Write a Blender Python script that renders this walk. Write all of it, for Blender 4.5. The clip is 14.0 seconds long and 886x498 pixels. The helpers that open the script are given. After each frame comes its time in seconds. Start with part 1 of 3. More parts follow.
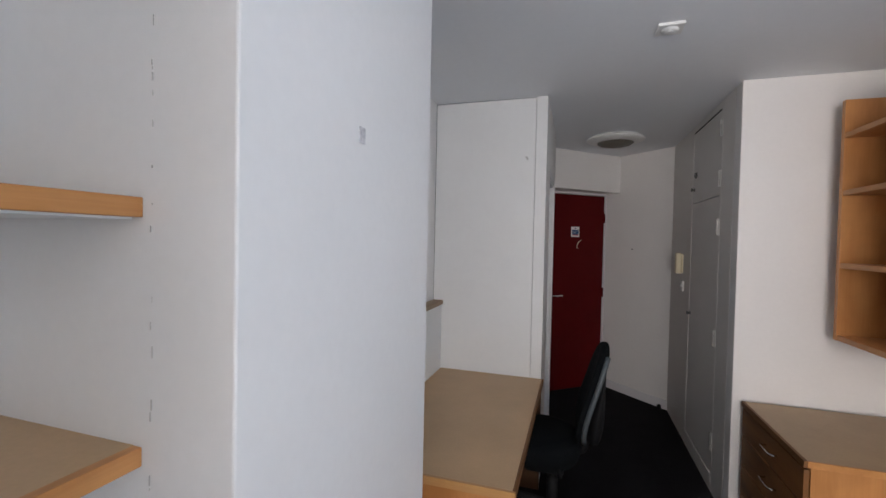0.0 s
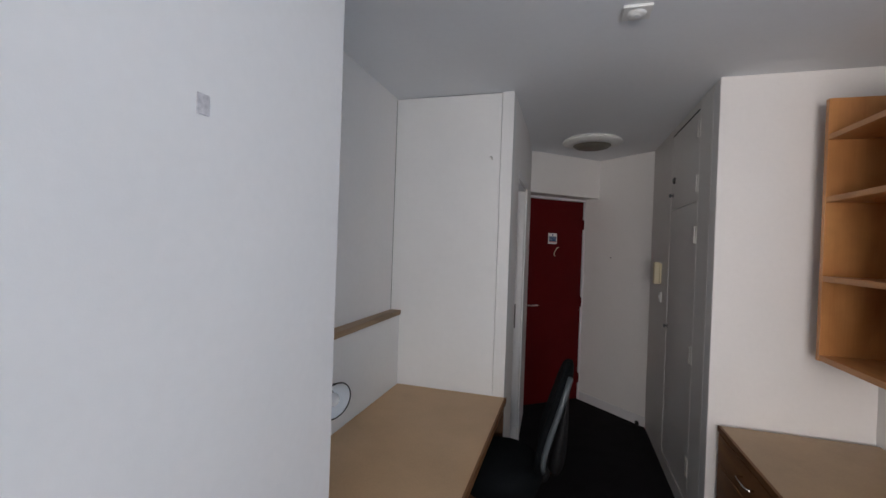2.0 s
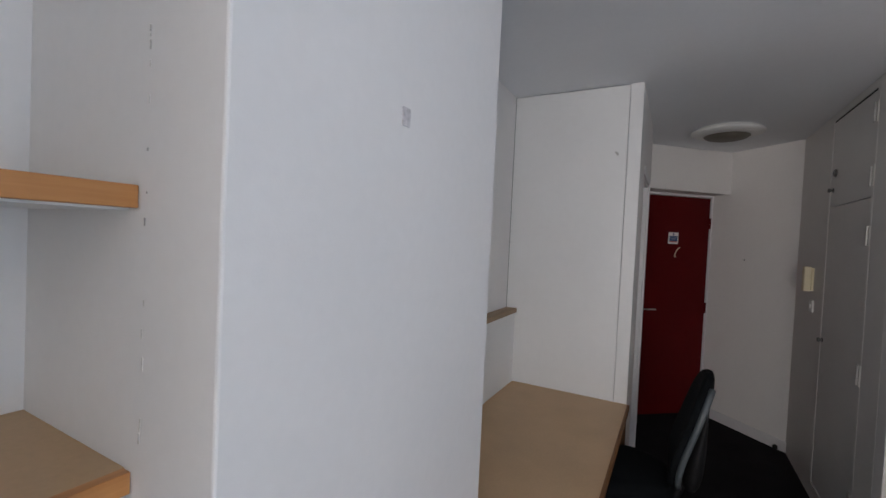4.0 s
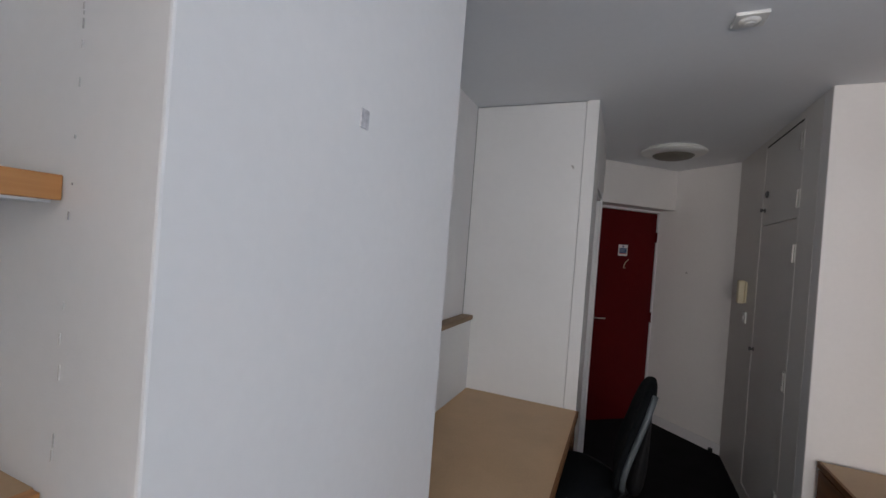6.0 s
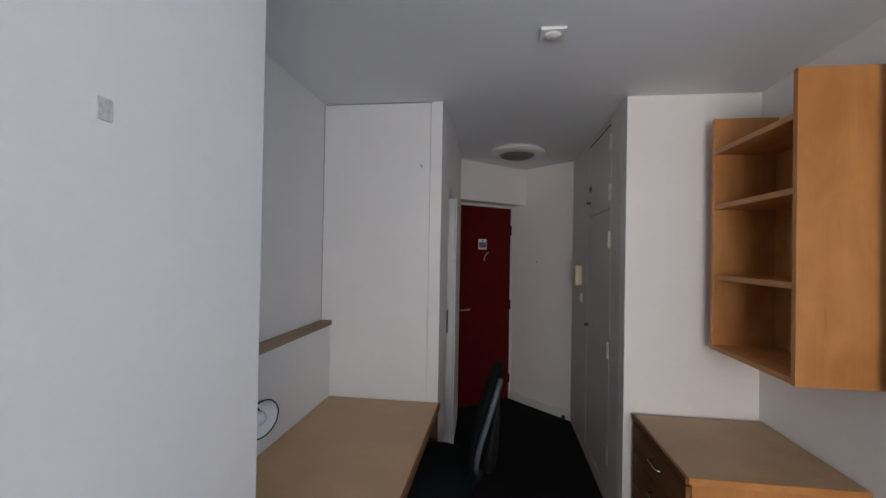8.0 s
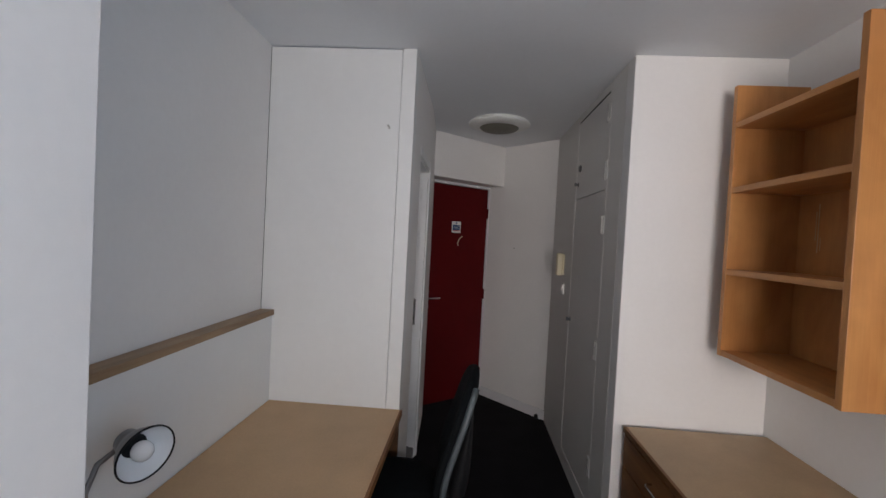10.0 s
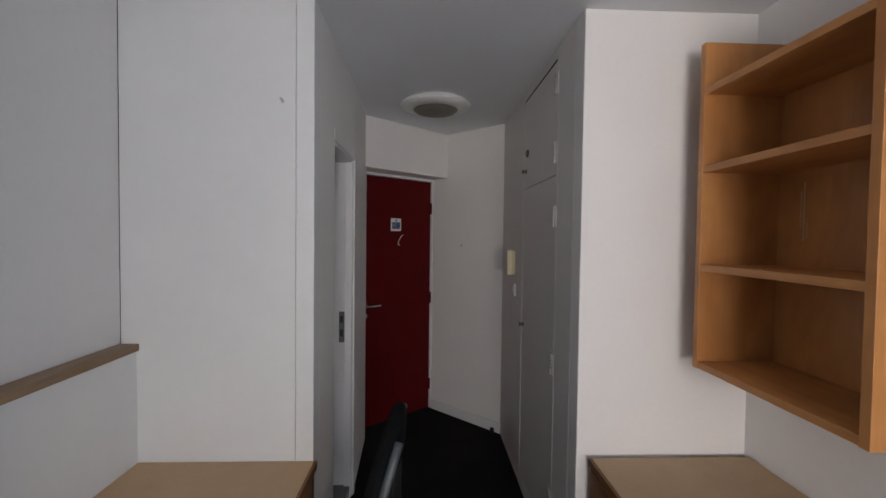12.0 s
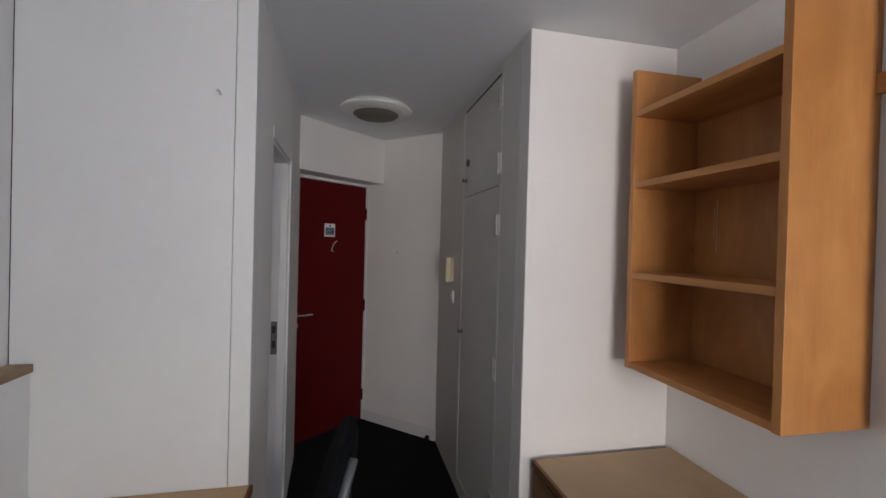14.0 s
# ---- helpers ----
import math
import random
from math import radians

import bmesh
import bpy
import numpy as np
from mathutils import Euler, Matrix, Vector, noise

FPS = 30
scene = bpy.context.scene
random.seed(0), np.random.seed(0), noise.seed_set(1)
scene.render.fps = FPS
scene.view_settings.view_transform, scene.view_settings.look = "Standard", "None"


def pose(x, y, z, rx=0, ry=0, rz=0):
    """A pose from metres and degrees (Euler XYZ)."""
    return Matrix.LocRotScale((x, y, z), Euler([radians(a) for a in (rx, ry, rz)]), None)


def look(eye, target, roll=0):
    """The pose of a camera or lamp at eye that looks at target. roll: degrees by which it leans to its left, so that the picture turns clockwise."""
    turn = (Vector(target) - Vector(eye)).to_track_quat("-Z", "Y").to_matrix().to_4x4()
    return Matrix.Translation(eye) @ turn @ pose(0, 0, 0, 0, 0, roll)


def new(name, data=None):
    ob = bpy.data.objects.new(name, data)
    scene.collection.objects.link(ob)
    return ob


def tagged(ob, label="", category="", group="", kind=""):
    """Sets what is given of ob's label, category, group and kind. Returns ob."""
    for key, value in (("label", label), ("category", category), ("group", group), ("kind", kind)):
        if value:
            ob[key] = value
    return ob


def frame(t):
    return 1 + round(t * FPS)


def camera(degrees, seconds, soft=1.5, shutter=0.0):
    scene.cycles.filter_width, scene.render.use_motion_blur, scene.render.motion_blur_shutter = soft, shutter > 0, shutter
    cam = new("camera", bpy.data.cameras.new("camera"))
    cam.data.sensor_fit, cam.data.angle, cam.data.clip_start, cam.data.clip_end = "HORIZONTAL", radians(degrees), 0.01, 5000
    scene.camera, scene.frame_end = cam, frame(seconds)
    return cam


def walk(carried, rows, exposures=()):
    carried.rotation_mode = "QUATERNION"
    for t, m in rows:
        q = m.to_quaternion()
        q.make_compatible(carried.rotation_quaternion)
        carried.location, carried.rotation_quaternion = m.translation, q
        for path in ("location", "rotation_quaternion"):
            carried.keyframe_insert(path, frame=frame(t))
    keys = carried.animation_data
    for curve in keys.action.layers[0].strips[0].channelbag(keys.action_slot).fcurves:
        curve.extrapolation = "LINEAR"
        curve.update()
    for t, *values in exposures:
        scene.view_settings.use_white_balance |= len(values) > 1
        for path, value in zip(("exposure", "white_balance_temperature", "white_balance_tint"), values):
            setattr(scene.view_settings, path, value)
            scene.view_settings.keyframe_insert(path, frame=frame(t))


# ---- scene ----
cam = camera(92.4, 14.0)
PATH = [
    (0, (0.074, 0.076, 1.53), (-0.526, 1.983, 1.485), 1.2),
    (0.5, (0.023, 0.12, 1.537), (-0.376, 2.08, 1.516), 2.9),
    (1, (0.022, 0.149, 1.524), (-0.394, 2.106, 1.514), 3.4),
    (1.5, (0.074, 0.241, 1.537), (-0.363, 2.192, 1.517), 0.5),
    (2, (0.203, 0.336, 1.534), (-0.36, 2.255, 1.516), 2.0),
    (2.5, (0.186, 0.317, 1.533), (-0.635, 2.14, 1.501), 0.6),
    (3, (0.095, 0.268, 1.532), (-0.854, 2.029, 1.5), 0.5),
    (3.2, (0.073, 0.247, 1.532), (-0.898, 1.995, 1.487), 1.3),
    (5.3, (0.063, 0.248, 1.536), (-0.816, 2.045, 1.503), 5.5),
    (5.5, (0.055, 0.254, 1.537), (-0.795, 2.064, 1.511), 5.4),
    (6, (0.069, 0.258, 1.533), (-0.715, 2.098, 1.525), 4.4),
    (6.5, (0.088, 0.284, 1.536), (-0.618, 2.156, 1.532), 3.5),
    (7, (0.11, 0.304, 1.53), (-0.504, 2.207, 1.542), 3.0),
    (7.5, (0.144, 0.306, 1.539), (-0.276, 2.261, 1.553), 2.1),
    (8, (0.216, 0.323, 1.542), (-0.042, 2.306, 1.56), 1.0),
    (8.2, (0.223, 0.334, 1.545), (0.028, 2.324, 1.554), 0.6),
    (10.3, (0.175, 0.811, 1.516), (0.054, 2.806, 1.458), 3.1),
    (10.5, (0.182, 0.873, 1.514), (0.001, 2.864, 1.447), 2.8),
    (11, (0.277, 1.01, 1.537), (-0.271, 2.932, 1.471), 0.9),
    (11.5, (0.341, 1.094, 1.539), (0.028, 3.068, 1.469), 0.5),
    (12, (0.307, 1.133, 1.543), (0.387, 3.131, 1.485), 0.7),
    (12.5, (0.265, 1.151, 1.541), (0.597, 3.123, 1.486), 0.9),
    (13, (0.234, 1.148, 1.541), (0.647, 3.104, 1.495), 1.1),
    (13.5, (0.228, 1.151, 1.545), (0.663, 3.103, 1.515), 1.1),
    (14, (0.213, 1.158, 1.541), (0.643, 3.111, 1.523), 1.5),
]
walk(cam, [(t, look(eye, target, roll)) for t, eye, target, roll in PATH],
     [(t, stops - 0.05, 6380, 11.4) for t, stops in ((0, 0.08), (1, 0.06), (1.5, 0.0), (2, -0.06), (2.5, -0.1), (3, -0.2), (5.5, -0.26), (6, -0.29), (7, -0.35), (8, -0.22), (10.5, 0.1), (11, 0.03), (12, 0.06), (14, 0.1))])

# ---- world and light ----
world = bpy.data.worlds.new("overcast_sky")
scene.world = world
world.use_nodes = True
sky = world.node_tree.nodes.new("ShaderNodeTexSky")
sky.sky_type, sky.sun_disc, sky.sun_elevation, sky.sun_rotation = "NISHITA", False, radians(35), radians(200)
world.node_tree.links.new(sky.outputs[0], world.node_tree.nodes["Background"].inputs[0])
world.node_tree.nodes["Background"].inputs[1].default_value = 0.07
sun = new("sun", bpy.data.lights.new("sun", "SUN"))
sun.data.energy, sun.data.angle, sun.data.color = 0.6, radians(20), (1, 0.97, 0.92)
sun.matrix_world = look((0, 0, 6), (0.35, 1.0, 5.0))
# Back lamp for assumed window daylight; blue side lamp added to light the pier.
for eye, target, wide, watts, tint in (((0.62, -2.53, 1.45), (0.62, 0.0, 3.1), 1.45, 101, (1.0, 0.922, 0.86)),
                                       ((1.57, 0.15, 1.45), (0.0, 0.15, 2.35), 1.50, 11.5, (0.52, 0.735, 1.0))):
    daylight = new("assumed_daylight", bpy.data.lights.new("assumed_daylight", "AREA"))
    daylight.data.shape, daylight.data.size, daylight.data.size_y = "RECTANGLE", wide, 1.4
    daylight.data.energy, daylight.data.color = watts, tint
    daylight.matrix_world = look(eye, target)

# ---- materials ----


def material(name, colour, rough=0.6, metal=0.0, spread=0.06, scale=6.0, fine=120.0, bump=0.06, bump_scale=None, depth=0.001, spec=0.5):
    """A surface whose colour drifts at a broad and a fine scale, with a fine relief."""
    m = bpy.data.materials.new(name)
    m.use_nodes = True
    nt = m.node_tree
    N, L = nt.nodes, nt.links
    b = N["Principled BSDF"]
    b.inputs["Roughness"].default_value, b.inputs["Metallic"].default_value = rough, metal
    b.inputs["Specular IOR Level"].default_value = spec
    tc = N.new("ShaderNodeTexCoord")
    big, small = N.new("ShaderNodeTexNoise"), N.new("ShaderNodeTexNoise")
    big.inputs["Scale"].default_value, small.inputs["Scale"].default_value = scale, fine
    big.inputs["Detail"].default_value = 5
    for n in (big, small):
        L.new(tc.outputs["Object"], n.inputs["Vector"])
    add = N.new("ShaderNodeMath")
    add.operation = "MULTIPLY_ADD"
    L.new(small.outputs["Fac"], add.inputs[0])
    add.inputs[1].default_value = 0.4
    L.new(big.outputs["Fac"], add.inputs[2])
    ramp = N.new("ShaderNodeMapRange")
    ramp.inputs["From Min"].default_value, ramp.inputs["From Max"].default_value = 0.4, 1.0
    ramp.inputs["To Min"].default_value, ramp.inputs["To Max"].default_value = 1 - spread, 1 + spread
    L.new(add.outputs[0], ramp.inputs["Value"])
    mul = N.new("ShaderNodeVectorMath")
    mul.operation = "MULTIPLY"
    mul.inputs[0].default_value = colour
    L.new(ramp.outputs[0], mul.inputs[1])
    L.new(mul.outputs[0], b.inputs["Base Color"])
    if bump:
        bn = N.new("ShaderNodeBump")
        bn.inputs["Strength"].default_value, bn.inputs["Distance"].default_value = bump, depth
        src = N.new("ShaderNodeTexNoise")
        src.inputs["Scale"].default_value = bump_scale or fine
        src.inputs["Detail"].default_value = 4
        L.new(tc.outputs["Object"], src.inputs["Vector"])
        L.new(src.outputs["Fac"], bn.inputs["Height"])
        L.new(bn.outputs["Normal"], b.inputs["Normal"])
    return m


def wood(name, light, dark, rough=0.42, stretch=(6.5, 6.5, 2.0), fine=(190, 190, 5)):
    """Beech veneer: long cathedral figure and short flecks along the last axis."""
    m = bpy.data.materials.new(name)
    m.use_nodes = True
    N, L = m.node_tree.nodes, m.node_tree.links
    b = N["Principled BSDF"]
    b.inputs["Roughness"].default_value = rough
    tc = N.new("ShaderNodeTexCoord")
    outs = []
    for sc, detail in ((stretch, 3), (fine, 2)):
        mp = N.new("ShaderNodeMapping")
        mp.inputs["Scale"].default_value = sc
        L.new(tc.outputs["Object"], mp.inputs["Vector"])
        n = N.new("ShaderNodeTexNoise")
        n.inputs["Scale"].default_value, n.inputs["Detail"].default_value = 1.0, detail
        n.inputs["Distortion"].default_value = 1.1
        L.new(mp.outputs[0], n.inputs["Vector"])
        outs.append(n.outputs["Fac"])
    mix = N.new("ShaderNodeMix")
    mix.inputs[0].default_value = 0.2
    L.new(outs[0], mix.inputs[2])
    L.new(outs[1], mix.inputs[3])
    ramp = N.new("ShaderNodeValToRGB")
    ramp.color_ramp.elements[0].position, ramp.color_ramp.elements[1].position = 0.36, 0.64
    ramp.color_ramp.elements[0].color, ramp.color_ramp.elements[1].color = (*dark, 1), (*light, 1)
    L.new(mix.outputs[0], ramp.inputs[0])
    blot, step, lift = N.new("ShaderNodeTexNoise"), N.new("ShaderNodeMapRange"), N.new("ShaderNodeVectorMath")
    blot.inputs["Scale"].default_value, blot.inputs["Detail"].default_value, blot.inputs["Distortion"].default_value = 7.0, 5, 0.8
    L.new(tc.outputs["Object"], blot.inputs["Vector"])
    step.inputs["From Min"].default_value, step.inputs["From Max"].default_value = 0.40, 0.64
    step.inputs["To Min"].default_value, step.inputs["To Max"].default_value = 0.955, 1.055
    L.new(blot.outputs["Fac"], step.inputs["Value"])
    lift.operation = "MULTIPLY"
    L.new(ramp.outputs[0], lift.inputs[0])
    L.new(step.outputs[0], lift.inputs[1])
    L.new(lift.outputs[0], b.inputs["Base Color"])
    bn = N.new("ShaderNodeBump")
    bn.inputs["Strength"].default_value, bn.inputs["Distance"].default_value = 0.12, 0.0006
    L.new(outs[1], bn.inputs["Height"])
    L.new(bn.outputs["Normal"], b.inputs["Normal"])
    return m


WALL = material("white_wall_paint", (0.81, 0.795, 0.78), 0.6, spread=0.035, scale=1.7, fine=45, bump=0.16, bump_scale=260)
CEIL = material("ceiling_paint", (0.84, 0.86, 0.885), 0.75, spread=0.03, scale=1.4, fine=40, bump=0.12, bump_scale=220)
PANEL = material("white_panel_paint", (0.78, 0.785, 0.78), 0.48, spread=0.03, scale=2.2, fine=30, bump=0.06, bump_scale=90)
GREY = material("grey_gloss_paint", (0.74, 0.72, 0.69), 0.42, spread=0.04, scale=2, fine=50, bump=0.06, bump_scale=120)
FRAME = material("white_gloss_paint", (0.72, 0.72, 0.73), 0.32, spread=0.03, scale=3, fine=40, bump=0.05, bump_scale=80)
CARPET = material("charcoal_carpet", (0.011, 0.010, 0.0115), 0.95, spread=0.35, scale=5, fine=420, bump=0.9, bump_scale=650, depth=0.004, spec=0.12)
RED = material("dark_red_door_paint", (0.092, 0.0030, 0.0042), 0.5, spread=0.10, scale=3, fine=60, bump=0.05, bump_scale=70, spec=0.12)
LAMINATE = material("beige_laminate", (0.53, 0.345, 0.185), 0.42, spread=0.11, scale=4.5, fine=110, bump=0.05, bump_scale=300)
CHESTTOP = material("worn_brown_laminate", (0.42, 0.285, 0.16), 0.45, spread=0.13, scale=5, fine=120, bump=0.06, bump_scale=260)
BEECH = wood("beech_veneer", (0.58, 0.27, 0.088), (0.45, 0.187, 0.054))
BEECH_Y = wood("beech_along", (0.58, 0.27, 0.088), (0.45, 0.187, 0.054), stretch=(9, 1.2, 9), fine=(160, 6, 160))
BEECH_X = wood("beech_across", (0.56, 0.31, 0.12), (0.42, 0.21, 0.07), stretch=(1.2, 9, 9), fine=(6, 160, 160))
LEDGE = wood("dull_oak", (0.36, 0.24, 0.14), (0.24, 0.15, 0.08), rough=0.5, stretch=(14, 1.5, 14), fine=(220, 9, 220))
DARKWOOD = wood("brown_wood", (0.23, 0.092, 0.022), (0.14, 0.053, 0.012), rough=0.62, stretch=(9, 1.2, 9), fine=(160, 6, 160))
# Dark brown wood, darkened further for the shade under the desk.
SHADEDWOOD = wood("shade_darkened_wood", (0.075, 0.034, 0.014), (0.045, 0.020, 0.009))
SILLGREY = material("grey_vinyl", (0.17, 0.165, 0.17), 0.5, spread=0.12, scale=9, fine=150, bump=0.1)
GLUE = material("dried_glue", (0.62, 0.46, 0.28), 0.4, spread=0.2, bump=0.2)
PAPER = material("white_paper", (0.80, 0.80, 0.78), 0.8, spread=0.03, bump=0.05)
# Flat near-black that paints the shade in seams, latch holes and the wardrobe.
GAP_SHADE = material("painted_gap_shade", (0.03, 0.03, 0.03), 0.9, bump=0)
CRACK = material("grey_crack", (0.56, 0.54, 0.52), 0.9, spread=0.4, fine=200, bump=0)
CHROME = material("brushed_chrome", (0.72, 0.71, 0.69), 0.22, 1.0, spread=0.05, bump=0.03)
STEEL = material("dull_steel", (0.55, 0.54, 0.52), 0.38, 1.0, spread=0.1, bump=0.05)
DARKSTEEL = material("tarnished_steel", (0.16, 0.16, 0.16), 0.3, 0.7, spread=0.15, bump=0.08)
BLACK = material("black_plastic", (0.010, 0.010, 0.011), 0.6, spread=0.2, bump=0.15, bump_scale=400, spec=0.2)
FABRIC = material("black_woven_fabric", (0.0038, 0.005, 0.006), 0.92, spread=0.25, fine=500, bump=0.8, bump_scale=700, depth=0.002, spec=0.15)
TRIMGREY = material("grey_plastic", (0.075, 0.088, 0.094), 0.45, spread=0.08, bump=0.05)
HINGE = material("white_hinge_paint", (0.54, 0.53, 0.50), 0.3, spread=0.12, fine=90, bump=0.1)
PLASTIC = material("white_plastic", (0.80, 0.80, 0.78), 0.35, spread=0.03, bump=0.03)
CREAM = material("cream_plastic", (0.74, 0.66, 0.46), 0.4, spread=0.05, bump=0.03)
DIFFUSER = material("dusty_diffuser", (0.17, 0.155, 0.125), 0.5, spread=0.12, scale=12, bump=0.1, bump_scale=60)
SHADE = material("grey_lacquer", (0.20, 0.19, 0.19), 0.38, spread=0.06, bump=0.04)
ENAMEL = material("white_enamel", (0.82, 0.85, 0.88), 0.25, spread=0.02, bump=0.02)
OPAL = material("opal_bulb_glass", (0.80, 0.80, 0.80), 0.12, spread=0.02, bump=0)
STAIN = material("grey_smear", (0.58, 0.56, 0.57), 0.7, spread=0.25, scale=60, bump=0.3)
BLUE = material("blue_print", (0.02, 0.08, 0.20), 0.5, bump=0)
REDPRINT = material("red_print", (0.45, 0.05, 0.05), 0.5, bump=0)
BOARD = material("grey_board_felt", (0.105, 0.10, 0.098), 0.9, spread=0.1, fine=300, bump=0.4, bump_scale=400)
GLASS = bpy.data.materials.new("window_glass")
GLASS.use_nodes = True
GLASS.node_tree.nodes["Principled BSDF"].inputs["Transmission Weight"].default_value = 1.0
GLASS.node_tree.nodes["Principled BSDF"].inputs["Roughness"].default_value = 0.0

# ---- building helpers ----


def link(name, bm, mat):
    me = bpy.data.meshes.new(name)
    bmesh.ops.recalc_face_normals(bm, faces=bm.faces)
    bm.to_mesh(me)
    bm.free()
    me.materials.append(mat)
    return new(name, me)


def part(name, bm, mat, parent, label=""):
    """One mesh, built in the world's metres, under a thing or a part."""
    ob = link(name, bm, mat)
    ob.parent = parent
    ob.matrix_parent_inverse = parent.matrix_basis.inverted() if parent.type == "EMPTY" else Matrix.Identity(4)
    return tagged(ob, label)


def thing(name, at, label, category, group=""):
    ob = new(name)
    ob.empty_display_size = 0.1
    ob.location = at
    return tagged(ob, label, category, group)


def structure(name, bm, mat, label=""):
    return tagged(link(name, bm, mat), label, kind="structure")


def box(x0, x1, y0, y1, z0, z1, bevel=0.0, segs=2, m=None, bm=None):
    """A box with rounded edges, added to bm where one is given."""
    b = bmesh.new()
    bmesh.ops.create_cube(b, size=1.0)
    for v in b.verts:
        v.co = Vector(((x0 + x1) / 2 + v.co.x * (x1 - x0), (y0 + y1) / 2 + v.co.y * (y1 - y0), (z0 + z1) / 2 + v.co.z * (z1 - z0)))
    if bevel:
        bmesh.ops.bevel(b, geom=b.edges[:], offset=bevel, segments=segs, profile=0.5, affect="EDGES")
    if m is not None:
        b.transform(m)
    if bm is None:
        return b
    tmp = bpy.data.meshes.new("tmp")
    b.to_mesh(tmp)
    b.free()
    bm.from_mesh(tmp)
    bpy.data.meshes.remove(tmp)
    return bm


def boxes(*rows, bevel=0.0):
    bm = bmesh.new()
    for r in rows:
        box(*r, bevel=bevel, bm=bm)
    return bm


def smooth(ob):
    for p in ob.data.polygons:
        p.use_smooth = True
    return ob


def lathe(profile, m=None, n=40):
    """A profile of (radius, height) turned round z."""
    bm = bmesh.new()
    rings = []
    for r, z in profile:
        if r < 1e-6:
            rings.append([bm.verts.new((0, 0, z))])
        else:
            rings.append([bm.verts.new((r * math.cos(2 * math.pi * i / n), r * math.sin(2 * math.pi * i / n), z)) for i in range(n)])
    for a, b in zip(rings, rings[1:]):
        for i in range(n):
            j = (i + 1) % n
            if len(a) == 1 and len(b) > 1:
                bm.faces.new((a[0], b[i], b[j]))
            elif len(b) == 1 and len(a) > 1:
                bm.faces.new((a[i], a[j], b[0]))
            elif len(a) > 1:
                bm.faces.new((a[i], a[j], b[j], b[i]))
    if m is not None:
        bm.transform(m)
    return bm


def tube(points, radius, n=12):
    """A round bar through the points, closed at both ends."""
    bm = bmesh.new()
    pts = [Vector(p) for p in points]
    rings, side = [], None
    for i, p in enumerate(pts):
        d = (pts[min(i + 1, len(pts) - 1)] - pts[max(i - 1, 0)]).normalized()
        if side is None:
            side = d.orthogonal().normalized()
        side = (side - d * side.dot(d)).normalized()
        up = d.cross(side)
        rings.append([bm.verts.new(p + radius * (math.cos(2 * math.pi * k / n) * side + math.sin(2 * math.pi * k / n) * up)) for k in range(n)])
    for a, b in zip(rings, rings[1:]):
        for k in range(n):
            bm.faces.new((a[k], a[(k + 1) % n], b[(k + 1) % n], b[k]))
    bm.faces.new(rings[0])
    bm.faces.new(rings[-1])
    return bm


def aim(at, way):
    """A matrix that takes z to the given direction."""
    return Matrix.Translation(at) @ Vector(way).to_track_quat("Z", "Y").to_matrix().to_4x4()


# ---- the plan ----
CEILING = 2.42
LEFT, RIGHT, BACK, END = -0.83, 1.587, -2.60, 2.755   # room walls
HALL_L, HALL_R = -0.115, 0.905                        # hallway walls
PIER_X, PIER_Y0, PIER_Y1 = -0.36, 0.535, 1.300          # pier by the desk
ALCOVE = -0.87
DESK_Z = 0.68
DOOR_AT = Vector((0.345, 4.93, 0))                    # hinge side of the red door
DOOR_TURN = math.degrees(math.atan2(0.64, 0.77))
DOOR_M = Matrix.Translation(DOOR_AT) @ pose(0, 0, 0, 0, 0, DOOR_TURN)   # its own x runs from the latch side to the hinges, -y into the hall

# ---- structure ----
structure("floor", box(-2.0, 1.75, -2.82, 6.0, -0.12, 0), CARPET, "charcoal short-pile carpet")
structure("ceiling", box(-2.0, 1.75, -2.82, 6.0, CEILING, CEILING + 0.12), CEIL, "white painted ceiling")
structure("wall_left", box(LEFT - 0.26, LEFT, PIER_Y1, END, 0, CEILING), WALL, "white painted wall")
structure("wall_alcove", box(ALCOVE - 0.14, ALCOVE, BACK, PIER_Y0, 0, CEILING), WALL, "white painted alcove wall")
pier = structure("wall_pier", box(LEFT - 0.26, PIER_X, PIER_Y0, PIER_Y1, 0, CEILING, bevel=0.004), WALL, "white painted pier beside the desk")
# Unseen wall added to keep back-window light off the pier's alcove face.
structure("wall_light_block", box(ALCOVE, 0.20, -0.75, -0.65, 0, CEILING), WALL, "unseen white wall added to block window light")
# window walls: unseen back-wall glazing, plus some added round its corner for pier light
SILL, HEAD_Z = 0.50, 2.20
structure("wall_back", boxes((-1.04, RIGHT + 0.2, BACK - 0.2, BACK, 0, SILL), (-1.04, RIGHT + 0.2, BACK - 0.2, BACK, HEAD_Z, CEILING),
                             (-1.04, -0.14, BACK - 0.2, BACK, SILL, HEAD_Z), (1.38, RIGHT + 0.2, BACK - 0.2, BACK, SILL, HEAD_Z)), WALL, "white painted window wall")
structure("wall_right", boxes((RIGHT, RIGHT + 0.2, 0.95, END + 0.1, 0, CEILING), (RIGHT, RIGHT + 0.2, BACK, -0.65, 0, CEILING),
                              (RIGHT, RIGHT + 0.2, -0.65, 0.95, 0, SILL), (RIGHT, RIGHT + 0.2, -0.65, 0.95, HEAD_Z, CEILING)), WALL, "white painted wall")


